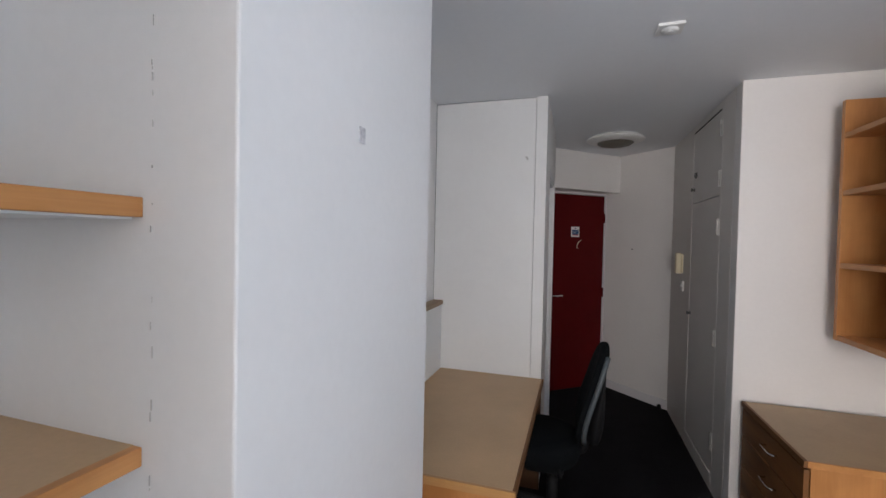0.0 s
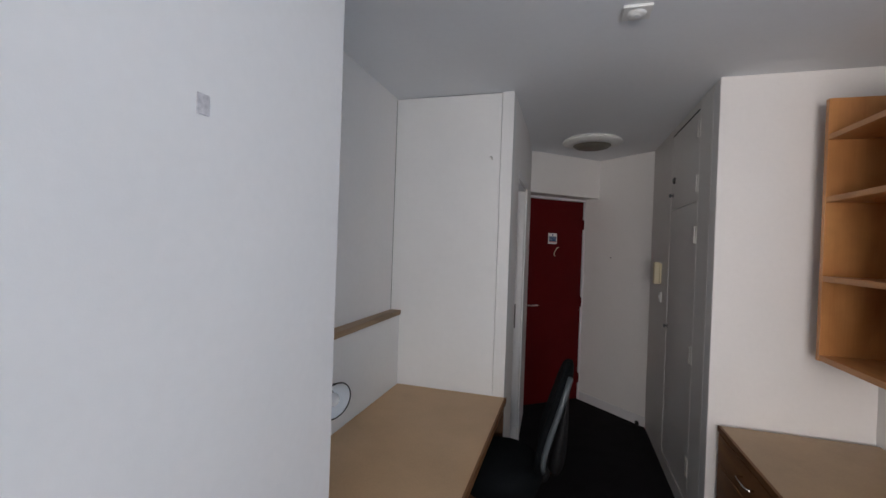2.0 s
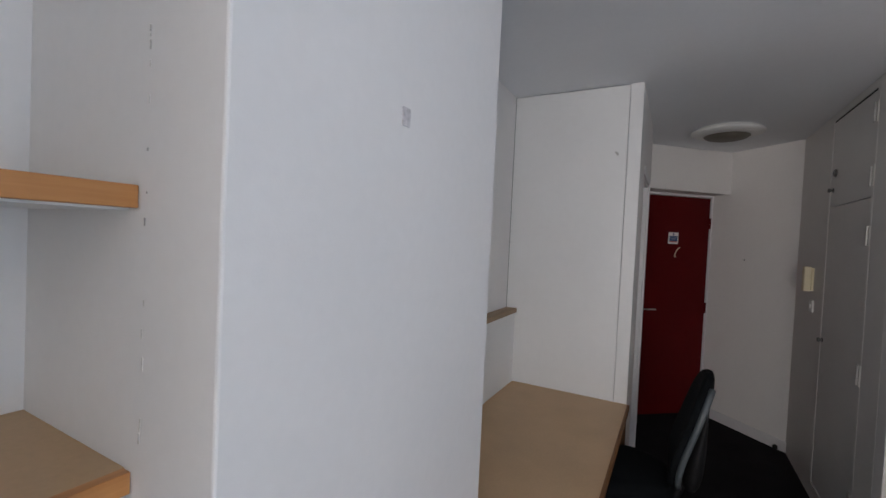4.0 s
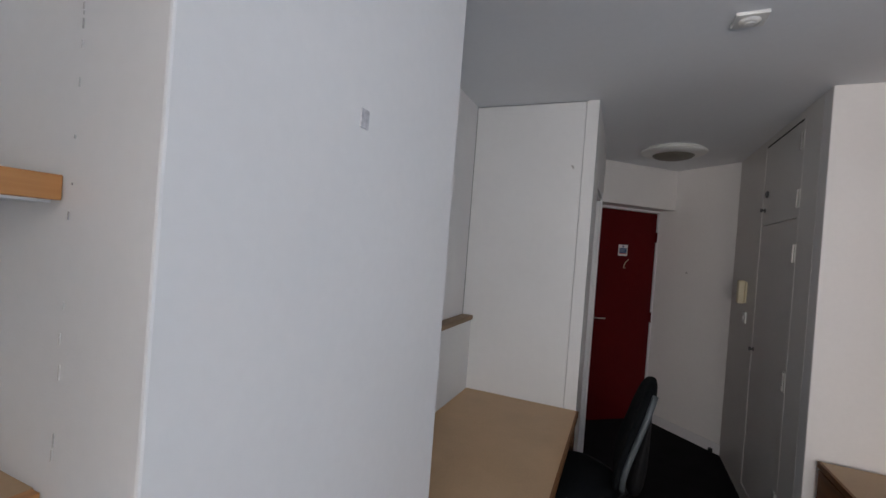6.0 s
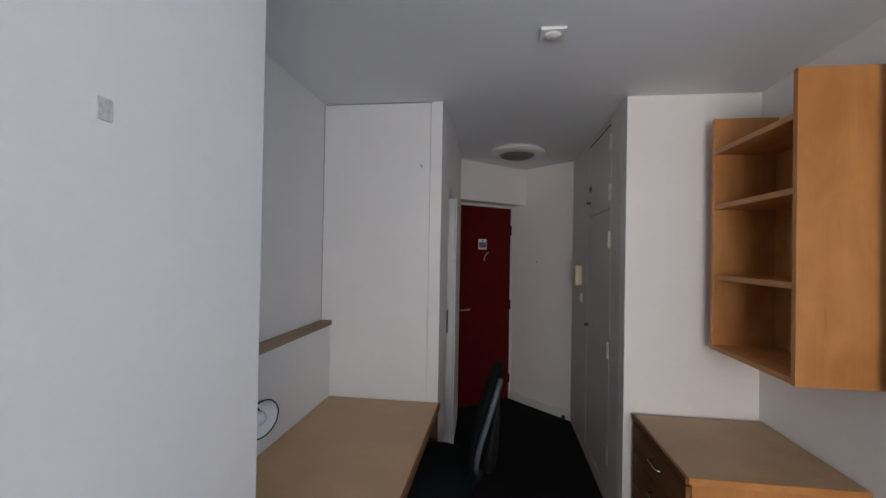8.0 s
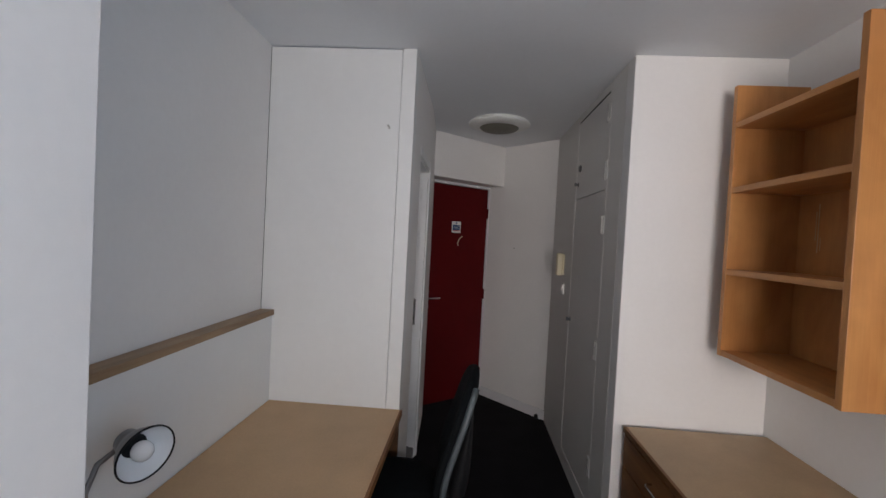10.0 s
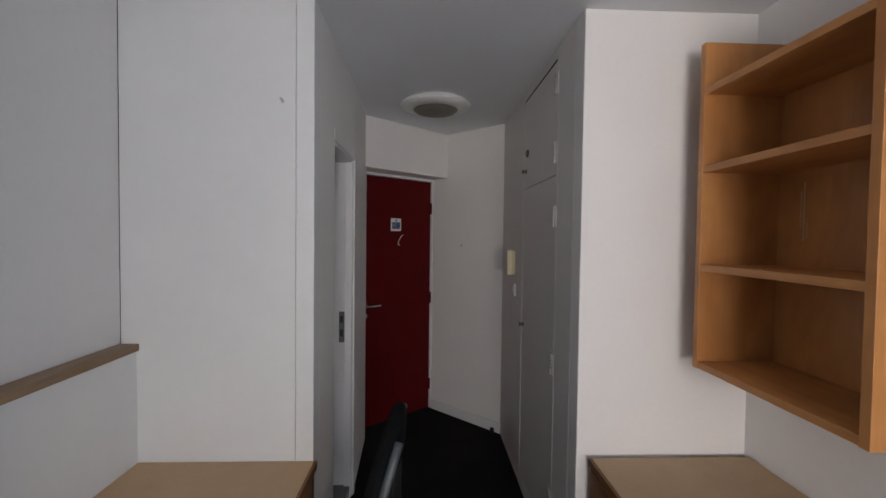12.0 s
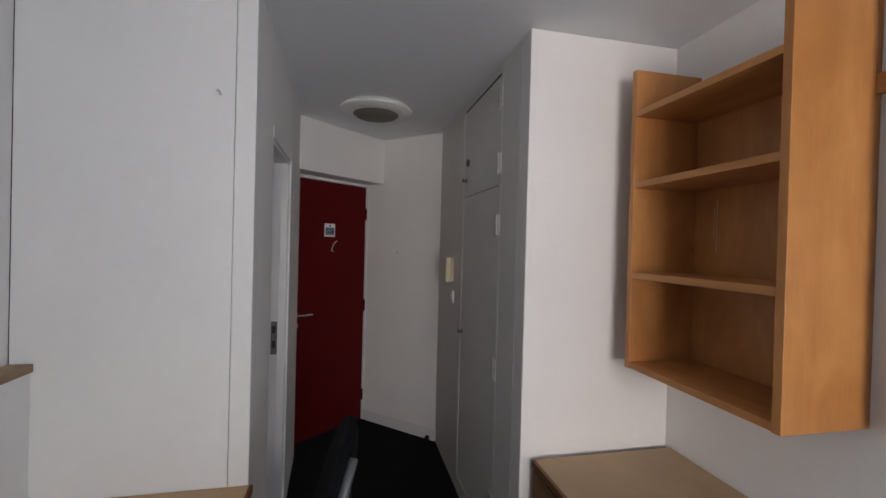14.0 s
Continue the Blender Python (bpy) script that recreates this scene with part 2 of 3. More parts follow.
def glazing(name, m, wide):
    """A two-light window in its own plane: x along the wall, y outward."""
    half = wide / 2
    win = tagged(link(name, boxes((-half, half, 0.09, 0.15, SILL, SILL + 0.06), (-half, half, 0.09, 0.15, HEAD_Z - 0.06, HEAD_Z), (-half, -half + 0.06, 0.09, 0.15, SILL + 0.06, HEAD_Z - 0.06),
                                  (half - 0.06, half, 0.09, 0.15, SILL + 0.06, HEAD_Z - 0.06), (-0.03, 0.03, 0.09, 0.15, SILL + 0.06, HEAD_Z - 0.06)), FRAME), "assumed white framed window, out of view", "window", kind="structure")
    win.matrix_world = m
    for x0, x1 in ((-half + 0.06, -0.03), (0.03, half - 0.06)):
        pane = part("pane", box(x0, x1, 0.118, 0.124, SILL + 0.06, HEAD_Z - 0.06), GLASS, win)
        pane.visible_shadow = False


glazing("window_1", pose(0.62, BACK, 0, 0, 0, 180), 1.52)
# Side window added only to carry the pier's blue lamp.
glazing("added_side_window", pose(RIGHT, 0.15, 0, 0, 0, -90), 1.60)

# closing wall behind the desk recess: boarded panel with its corner post
# Solid near-black backing puts the shade into the board seams.
structure("wall_recess", boxes((LEFT - 0.26, HALL_L - 0.012, END + 0.016, END + 0.09, 0, CEILING)), GAP_SHADE, "near-black backing painted as shade in the board seams")
structure("panel_board", box(LEFT + 0.0018, HALL_L - 0.0695, END, END + 0.018, 0, CEILING - 0.0055, bevel=0.002), PANEL, "white painted board panel")
structure("corner_post", box(HALL_L - 0.0675, HALL_L, END - 0.002, END + 0.092, 0, CEILING, bevel=0.003), PANEL, "white painted corner post")
# hallway's left wall with the doorway
OPEN0, OPEN1, OPEN_Z, THICK = 3.105, 3.640, 1.985, 0.11
structure("wall_hall_left", boxes((HALL_L - THICK, HALL_L, END + 0.09, OPEN0, 0, CEILING), (HALL_L - THICK, HALL_L, OPEN0, OPEN1, OPEN_Z, CEILING)), WALL, "white painted hallway wall")
HALL_FAR = Matrix.Translation((HALL_L, OPEN1, 0)) @ pose(0, 0, 0, 0, 0, 2.2)
structure("wall_hall_far", box(-THICK, 0, 0, 0.70, 0, CEILING, m=HALL_FAR), WALL, "white painted hallway wall beside the red door")
# dim washroom behind the doorway
structure("wall_washroom", boxes((-1.6, -1.5, 2.84, 4.4, 0, CEILING), (-1.5, HALL_L - THICK, 4.3, 4.4, 0, CEILING),
                                 (-1.5, LEFT - 0.26, 2.74, 2.84, 0, CEILING)), WALL, "white painted washroom wall")
frame_1 = structure("door_frame_1", boxes(
                                          (HALL_L - 0.002, HALL_L + 0.006, OPEN1 - 0.004, OPEN1 + 0.045, 0, OPEN_Z + 0.045),
                                          (HALL_L - 0.002, HALL_L + 0.0035, OPEN0 - 0.010, OPEN1 - 0.004, OPEN_Z - 0.004, OPEN_Z + 0.045), bevel=0.0015), FRAME, "white gloss door frame")
part("lining", boxes((HALL_L - THICK - 0.01, HALL_L - 0.004, OPEN1 - 0.022, OPEN1 - 0.001, 0, OPEN_Z - 0.001),
                     (HALL_L - THICK - 0.01, HALL_L - 0.004, OPEN0 + 0.001, OPEN0 + 0.022, 0, OPEN_Z - 0.001),
                     (HALL_L - THICK - 0.01, HALL_L - 0.004, OPEN0 + 0.022, OPEN1 - 0.022, OPEN_Z - 0.022, OPEN_Z - 0.001),
                     (HALL_L - 0.046, HALL_L - 0.007, OPEN1 - 0.036, OPEN1 - 0.020, 0, OPEN_Z - 0.022),
                     (HALL_L - 0.046, HALL_L - 0.007, OPEN0 + 0.020, OPEN0 + 0.036, 0, OPEN_Z - 0.022), bevel=0.002), FRAME, frame_1)
strike = part("strike_plate", box(HALL_L - 0.080, HALL_L - 0.048, OPEN1 - 0.025, OPEN1 - 0.021, 0.92, 1.10), DARKSTEEL, frame_1, "steel strike plate")
# Dark pads draw the shaded latch holes on the plate.
part("keep", boxes((HALL_L - 0.074, HALL_L - 0.056, OPEN1 - 0.0265, OPEN1 - 0.0245, 0.955, 0.995), (HALL_L - 0.074, HALL_L - 0.056, OPEN1 - 0.0265, OPEN1 - 0.0245, 1.035, 1.075)), GAP_SHADE, strike)

structure("threshold", box(HALL_L - THICK - 0.03, HALL_L - 0.012, OPEN0 + 0.001, OPEN1 - 0.001, 0, 0.072, bevel=0.003), SILLGREY, "grey raised washroom threshold")
structure("floor_washroom", box(-1.5, HALL_L - THICK - 0.03, 2.86, 4.3, 0, 0.04), SILLGREY, "grey vinyl washroom floor")

# hallway's right side: wall ends, wardrobe opening
WD0, WD1 = 3.095, 3.735
structure("wall_pier_right", box(HALL_R, RIGHT, END, END + 0.10, 0, CEILING, bevel=0.004), WALL, "white painted wall end")
structure("wall_hall_right", boxes((HALL_R, HALL_R + 0.12, END + 0.10, WD0 - 0.03, 0, CEILING), (HALL_R, HALL_R + 0.12, WD1 + 0.03, 4.46, 0, CEILING)), GREY, "grey painted hallway wall")
structure("wall_closet", boxes((RIGHT - 0.05, RIGHT, END + 0.1, 4.5, 0, CEILING), (HALL_R + 0.12, RIGHT - 0.05, 4.36, 4.46, 0, CEILING)), WALL, "closet back wall")
# angled wall between the red door and the wardrobe side
ang = Vector((0.917 - 0.372, 4.405 - 4.925))
length = ang.length
ANG_M = Matrix.Translation((0.372, 4.925, 0)) @ pose(0, 0, 0, 0, 0, math.degrees(math.atan2(ang.y, ang.x)))
structure("wall_angled", box(-0.05, length + 0.06, 0, 0.12, 0, CEILING, m=ANG_M), WALL, "white painted angled wall")
base = structure("baseboard", box(0.0, length - 0.006, -0.014, -0.001, 0, 0.085, bevel=0.003, m=ANG_M), FRAME, "white gloss baseboard")
# bulkhead over the red door
BULK_M = Matrix.Translation((-0.125, 4.275, 0)) @ pose(0, 0, 0, 0, 0, math.degrees(math.atan2(0.54, 0.605)))
structure("bulkhead", box(-0.20, 0.83, 0.0, 0.45, 2.047, CEILING, bevel=0.003, m=BULK_M), WALL, "white painted bulkhead")
structure("wall_door", boxes((-1.2, -0.74, 0.02, 0.14, 0, CEILING), (0.035, 0.5, 0.02, 0.14, 0, CEILING), (-0.74, 0.035, 0.02, 0.14, 2.075, CEILING)), WALL, "white painted door wall").matrix_world = DOOR_M
frame_2 = structure("door_frame_2", boxes((-0.765, -0.722, -0.012, 0.05, 0, 2.075), (0.004, 0.040, -0.012, 0.05, 0, 2.075), (-0.722, 0.004, -0.012, 0.05, 2.024, 2.075), bevel=0.003), FRAME, "white gloss door frame")
frame_2.matrix_world = DOOR_M

# ---- red entrance door ----
door_2 = tagged(link("door_2", box(-0.719, 0.001, 0.004, 0.046, 0.006, 2.021, bevel=0.002, m=DOOR_M), RED), "closed dark red painted flush door", "door", kind="structure")
handle = part("door_handle", lathe([(0, 0), (0.026, 0), (0.026, 0.006), (0.022, 0.009), (0.010, 0.010), (0.010, 0.045), (0, 0.045)], DOOR_M @ aim((-0.672, 0.004, 0.985), (0, -1, 0)), 24), CHROME, door_2, "chrome lever handle")
part("lever", tube([DOOR_M @ Vector(p) for p in ((-0.672, -0.040, 0.983), (-0.64, -0.046, 0.984), (-0.59, -0.044, 0.985), (-0.553, -0.040, 0.984))], 0.009), CHROME, handle)
part("keyhole_plate", lathe([(0, 0), (0.024, 0), (0.024, 0.006), (0.020, 0.009), (0.006, 0.009), (0.006, 0.005), (0, 0.005)], DOOR_M @ aim((-0.672, 0.004, 0.905), (0, -1, 0)), 24), STEEL, door_2, "round steel keyhole plate")
for z in (1.79, 1.00, 0.22):
    part("hinge", box(-0.003, 0.006, -0.013, 0.006, z - 0.05, z + 0.05, bevel=0.004, m=DOOR_M), RED, door_2)
sign = thing("door_sign", DOOR_M @ Vector((-0.38, 0, 1.59)), "small white notice with blue and red print", "sign")
part("plate", box(-0.427, -0.325, 0.000, 0.0035, 1.585, 1.690, m=DOOR_M), PLASTIC, sign)
part("blue_field", box(-0.417, -0.335, -0.001, 0.0005, 1.609, 1.658, m=DOOR_M), BLUE, sign)
part("emblem", lathe([(0, 0), (0.009, 0), (0.009, 0.001), (0, 0.001)], DOOR_M @ aim((-0.376, 0.0, 1.673), (0, -1, 0)), 16), BLUE, sign)
for k in range(3):
    part("text_bar", box(-0.413, -0.345 - 0.008 * k, -0.002, -0.0005, 1.644 - 0.010 * k, 1.6455 - 0.010 * k, m=DOOR_M), PLASTIC, sign)
part("red_bar", box(-0.417, -0.335, -0.001, 0.0005, 1.600, 1.6075, m=DOOR_M), REDPRINT, sign)
hook = tagged(link("door_hook", tube([DOOR_M @ Vector(p) for p in ((-0.298, 0.002, 1.554), (-0.322, -0.006, 1.545), (-0.347, -0.012, 1.522), (-0.361, -0.014, 1.495), (-0.361, -0.010, 1.474), (-0.340, -0.002, 1.468))], 0.0036), CREAM), "pale curved coat hook on the red door", "hook")

# ---- pier marks and shelves in the alcove ----
tagged(link("adhesive_pad", box(PIER_X, PIER_X + 0.003, 0.862, 0.886, 1.727, 1.760, bevel=0.001), STAIN), "grey leftover adhesive pad on the pier", "wall mark")
random.seed(4)
bm = bmesh.new()
z = 0.5
while z < 2.38:
    step = random.uniform(0.006, 0.026)
    if random.random() < 0.38:
        x = -0.512 + random.uniform(-0.002, 0.002)
        box(x, x + random.uniform(0.0008, 0.0022), PIER_Y0 - 0.0012, PIER_Y0 + 0.001, z, z + step * random.uniform(0.3, 0.9), bm=bm)
    z += step
tagged(link("crack", bm, CRACK), "fine broken crack in the paint", "crack", kind="structure")
for z, label in ((1.5815, "beech-edged wall shelf, upper"), (1.2155, "beech-edged wall shelf, lower")):
    shelf = thing("wall_shelf", (-0.72, 0.1, z - 0.028), "wall shelf with beige top and beech front edge", "shelf", "alcove shelves")
    part("board", box(ALCOVE, -0.545, -0.60, PIER_Y0, z - 0.028, z), LAMINATE, shelf)
    part("edging", box(-0.545, -0.527, -0.60, PIER_Y0 - 0.001, z - 0.0285, z + 0.0005, bevel=0.0015), BEECH_Y, shelf, "light beech edging")
    part("packing", box(ALCOVE, -0.548, -0.60, PIER_Y0 - 0.002, z - 0.0315, z - 0.0285), PANEL, shelf, "white painted underside")

# ---- desk recess ----
structure("boxing", box(LEFT, LEFT + 0.060, PIER_Y1, END - 0.001, 0, 1.103), PANEL, "white boarded pipe boxing")
ledge = tagged(link("ledge", box(LEFT, LEFT + 0.070, PIER_Y1, END - 0.001, 1.103, 1.130, bevel=0.002), LEDGE), "dull oak ledge on the boxing", "ledge", kind="structure")
desk = thing("desk", (-0.43, 2.1, 0), "built-in desk with beige top and beech edges", "desk")
DX0, DX1, DY0 = LEFT + 0.0635, -0.100, 1.50
part("tabletop", box(DX0, DX1 - 0.012, DY0 + 0.012, END - 0.0045, DESK_Z - 0.030, DESK_Z), LAMINATE, desk)
part("front_edge", box(DX1 - 0.012, DX1, DY0 + 0.012, END - 0.002, DESK_Z - 0.0305, DESK_Z + 0.0003, bevel=0.0015), DARKWOOD, desk, "worn brown lipping")
part("side_edge", box(DX0, DX1, DY0, DY0 + 0.012, DESK_Z - 0.0305, DESK_Z + 0.0003, bevel=0.0015), BEECH_X, desk, "beech lipping")
part("side_panel", box(DX0, DX1 - 0.03, DY0 + 0.02, DY0 + 0.045, 0, DESK_Z - 0.0305), BEECH, desk)
# Far panel carries the under-desk shade in its colour.
part("side_panel", box(DX0, DX1 - 0.012, END - 0.03, END - 0.004, 0, DESK_Z - 0.0305), SHADEDWOOD, desk)
tagged(link("panel_screw", tube([(-0.241, END + 0.001, 2.052), (-0.236, END - 0.007, 2.048), (-0.231, END - 0.009, 2.041), (-0.231, END - 0.006, 2.034)], 0.0045), STEEL), "small steel screw hook on the panel", "screw")

# ---- desk lamp ----
lamp = thing("desk_lamp", (-0.685, 1.67, DESK_Z), "grey desk lamp with white inner reflector", "lamp")
HEAD = aim((-0.636, 1.735, 0.955), (0.90, -0.36, -0.13))
smooth(part("base", lathe([(0, 0), (0.075, 0), (0.078, 0.006), (0.07, 0.014), (0.02, 0.022), (0, 0.022)], Matrix.Translation((-0.685, 1.67, DESK_Z + 0.0005))), SHADE, lamp))
smooth(part("arm", tube([(-0.685, 1.67, DESK_Z + 0.02), (-0.700, 1.67, 0.76), (-0.712, 1.675, 0.86), (-0.705, 1.70, 0.92), (-0.672, 1.748, 0.957)], 0.007), SHADE, lamp))
R = 0.069
shade = smooth(part("shade", lathe([(0, -0.046), (0.022, -0.046), (0.030, -0.041), (0.033, -0.022), (0.036, -0.012), (0.050, 0.006), (0.062, 0.026), (R, 0.046), (R + 0.002, 0.048)], HEAD), SHADE, lamp))
smooth(part("reflector", lathe([(0.028, -0.006), (0.034, -0.004), (0.047, 0.009), (0.060, 0.029), (R - 0.002, 0.046)], HEAD), ENAMEL, shade, "white enamel reflector"))
smooth(part("rim", lathe([(R - 0.0015, 0.046), (R - 0.001, 0.050), (R + 0.001, 0.050), (R + 0.0025, 0.046), (R + 0.001, 0.044), (R - 0.0015, 0.046)], HEAD), BLACK, shade, "dark rolled rim"))
smooth(part("socket", lathe([(0.030, -0.020), (0.030, -0.006), (0.027, 0.004), (0.018, 0.006), (0, 0.006)], HEAD), BLACK, lamp, "black lamp socket"))
smooth(part("bulb", lathe([(0.013, 0.004), (0.014, 0.010)] + [(0.0255 * math.sin(a), 0.030 - 0.0255 * math.cos(a)) for a in np.linspace(0.6, math.pi, 12)], HEAD, 28), OPAL, lamp, "opal glass bulb"))

# ---- office chair ----
CY, CX = 2.45, -0.02
chair = thing("office_chair", (CX, CY, 0), "black fabric swivel chair pushed under the desk", "chair")


BACK0, BACK1 = 0.475, 1.005


def back_x(z):
    s = (z - BACK0) / (BACK1 - BACK0)
    return 0.121 + 0.112 * s - 0.007 * math.sin(2 * math.pi * s)


def back_w(z):
    s = (z - BACK0) / (BACK1 - BACK0)
    return 0.205 * max(0.0, 1 - abs(2 * s - 1) ** 3.2) ** 0.42 * (1.0 - 0.10 * s)


bm = bmesh.new()
rings = []
for i in range(19):
    z = BACK0 + (BACK1 - BACK0) * (0.5 - 0.5 * math.cos(math.pi * (0.02 + 0.96 * i / 18)))
    w = back_w(z)
    th = 0.033 * min(1.0, (w / 0.205) ** 0.6)
    ring = []
    for k in range(24):
        a = 2 * math.pi * k / 24
        c, s_ = math.cos(a), math.sin(a)
        yy = w * math.copysign(abs(s_) ** 0.6, s_)
        ring.append(bm.verts.new((back_x(z) + th * math.copysign(abs(c) ** 0.7, c) - 0.035 * (yy / 0.2) ** 2, CY + yy, z)))
    rings.append(ring)
for a, b in zip(rings, rings[1:]):
    for k in range(24):
        bm.faces.new((a[k], a[(k + 1) % 24], b[(k + 1) % 24], b[k]))
bm.faces.new(rings[0]), bm.faces.new(rings[-1])
backrest = smooth(part("backrest", bm, FABRIC, chair))
for side in (-1, 1):
    pts = []
    for i in range(13):
        z = 0.525 + 0.435 * i / 12
        w = back_w(z)
        pts.append((back_x(z) + 0.026 - 0.035 * (w / 0.2) ** 2, CY + side * (w - 0.001), z))
    smooth(part("side_trim", tube(pts, 0.0125), TRIMGREY, backrest, "grey plastic side trim"))
bm = bmesh.new()
rings = []
for i in range(15):
    u = math.pi * (0.04 + 0.92 * i / 14)
    z = 0.725 - 0.235 * math.cos(u)
    near, far = back_x(z) + 0.005, 0.236
    ring = []
    for k in range(20):
        a = 2 * math.pi * k / 20
        ring.append(bm.verts.new(((near + far) / 2 + (far - near) / 2 * math.cos(a) * math.sin(u) ** 0.5, CY + 0.165 * math.copysign(abs(math.sin(a)) ** 0.7, math.sin(a)) * math.sin(u) ** 0.35, z)))
    rings.append(ring)
for a, b in zip(rings, rings[1:]):
    for k in range(20):
        bm.faces.new((a[k], a[(k + 1) % 20], b[(k + 1) % 20], b[k]))
bm.faces.new(rings[0]), bm.faces.new(rings[-1])
smooth(part("back_shell", bm, BLACK, chair, "black plastic back shell"))
seat = smooth(part("seat", lathe([(0, 0.345), (0.150, 0.347), (0.190, 0.375), (0.207, 0.425), (0.207, 0.470), (0.190, 0.497), (0.150, 0.510), (0, 0.507)], Matrix.Translation((-0.078, CY, 0)) @ Matrix.Diagonal((1.0, 1.12, 1.0, 1.0)), 48), FABRIC, chair))
part("seat_pan", box(-0.16, 0.04, CY - 0.10, CY + 0.10, 0.305, 0.348, bevel=0.015), BLACK, chair)
smooth(part("back_bar", tube([(-0.02, CY, 0.405), (0.10, CY, 0.405), (0.135, CY, 0.425), (0.152, CY, 0.47), (0.150, CY, 0.54), (0.150, CY, 0.62)], 0.018), BLACK, chair))
smooth(part("gas_column", lathe([(0, 0.09), (0.030, 0.09), (0.030, 0.25), (0.016, 0.252), (0.016, 0.40), (0.06, 0.40), (0.06, 0.412), (0, 0.412)], Matrix.Translation((CX, CY, 0)), 20), BLACK, chair))
smooth(part("tilt_lever", tube([(CX, CY - 0.05, 0.40), (CX + 0.03, CY - 0.16, 0.395), (CX + 0.05, CY - 0.25, 0.385)], 0.007), BLACK, chair))
for k in range(5):
    a = math.radians(20 + 72 * k)
    d = Vector((math.cos(a), math.sin(a), 0))
    c = Vector((CX, CY, 0))
    leg = smooth(part("leg", tube([c + d * 0.02 + Vector((0, 0, 0.10)), c + d * 0.16 + Vector((0, 0, 0.092)), c + d * 0.28 + Vector((0, 0, 0.068))], 0.018), BLACK, chair))
    axle = Vector((-d.y, d.x, 0))
    for s_ in (-1, 1):
        smooth(part("caster", lathe([(0, -0.009), (0.022, -0.009), (0.025, -0.005), (0.025, 0.005), (0.022, 0.009), (0, 0.009)], aim(c + d * 0.27 + axle * 0.014 * s_ + Vector((0, 0, 0.025)), axle), 18), BLACK, leg))

# ---- wardrobe in the hallway ----
wardrobe = thing("wardrobe", (HALL_R + 0.3, (WD0 + WD1) / 2, 0), "built-in grey painted wardrobe with closed doors", "wardrobe")
part("wardrobe_frame", boxes((HALL_R - 0.001, HALL_R + 0.06, WD0 - 0.030, WD0 - 0.002, 0, CEILING - 0.001), (HALL_R - 0.001, HALL_R + 0.06, WD1 + 0.002, WD1 + 0.030, 0, CEILING - 0.001),
                             (HALL_R - 0.001, HALL_R + 0.06, WD0 - 0.002, WD1 + 0.002, 2.375, CEILING - 0.001), (HALL_R - 0.002, HALL_R + 0.06, WD0 - 0.002, WD1 + 0.002, 0, 0.10), bevel=0.002), GREY, wardrobe)
# Dark sheet close behind the doors stands in for the unlit interior.
part("shade_sheet", boxes((HALL_R + 0.026, HALL_R + 0.06, WD0, WD1, 0.10, 2.375)), GAP_SHADE, wardrobe, "dark sheet painted as the unlit interior")

# Dark filler strip draws the shade in the gap over the doors.
part("shade_strip", box(HALL_R + 0.0025, HALL_R + 0.024, WD0, WD1, 2.3635, 2.3745), GAP_SHADE, wardrobe, "dark strip painted as shade over the doors")


def closet_door(name, z0, z1, hinges, knobs):
    leaf = part(name, box(HALL_R + 0.001, HALL_R + 0.022, WD0 + 0.001, WD1 - 0.0005, z0, z1, bevel=0.0015), GREY, wardrobe)
    for z in hinges:
        hinge = part("hinge", boxes((HALL_R - 0.004, HALL_R + 0.001, WD0 - 0.024, WD0 - 0.004, z - 0.05, z + 0.05), (HALL_R - 0.004, HALL_R + 0.001, WD0 + 0.006, WD0 + 0.028, z - 0.05, z + 0.05)), HINGE, leaf, "painted steel butt hinge")
        for k in range(3):
            part("knuckle", lathe([(0, -0.0145), (0.006, -0.0145), (0.006, 0.0145), (0, 0.0145)], Matrix.Translation((HALL_R - 0.006, WD0 + 0.001, z - 0.033 + 0.033 * k)), 14), STEEL, hinge, "bare steel knuckle")
        for dz in (-0.034, 0.034):
            part("screw", lathe([(0, 0), (0.0045, 0), (0.0035, 0.002), (0, 0.002)], aim((HALL_R - 0.0035, WD0 + 0.017, z + dz), (-1, 0, 0)), 10), DARKSTEEL, hinge)
    for y, z, r in knobs:
        smooth(part("knob", lathe([(0, 0), (r * 1.1, 0), (r * 1.1, 0.003), (r * 0.5, 0.005), (r * 0.5, 0.012), (r, 0.018), (r * 0.9, 0.026), (0, 0.028)], aim((HALL_R - 0.001, y, z), (-1, 0, 0)), 20), DARKSTEEL, leaf, "small dark steel knob"))
    return leaf


upper = closet_door("upper_door", 1.839, 2.363, (2.255, 1.941), ((3.672, 1.938, 0.013),))
smooth(part("lock", lathe([(0, 0), (0.023, 0), (0.023, 0.006), (0.017, 0.012), (0.005, 0.012), (0.005, 0.006), (0, 0.006)], aim((HALL_R - 0.001, 3.640, 2.040), (-1, 0, 0)), 22), DARKSTEEL, upper, "round dark steel lock"))
closet_door("lower_door", 0.104, 1.834, (1.644, 0.95, 0.30), ((3.690, 1.015, 0.014),))

# ---- hallway fixtures ----
inter = thing("intercom_handset", (HALL_R, 4.0, 1.30), "cream plastic intercom handset on the wall", "intercom")
part("cradle", box(HALL_R - 0.012, HALL_R, 3.955, 4.035, 1.296, 1.452, bevel=0.004), CREAM, inter)
part("receiver", box(HALL_R - 0.052, HALL_R - 0.010, 3.962, 4.022, 1.290, 1.460, bevel=0.010, segs=3), CREAM, inter)
sw = thing("light_switch", (HALL_R, 3.96, 1.15), "small white plastic light switch", "switch")
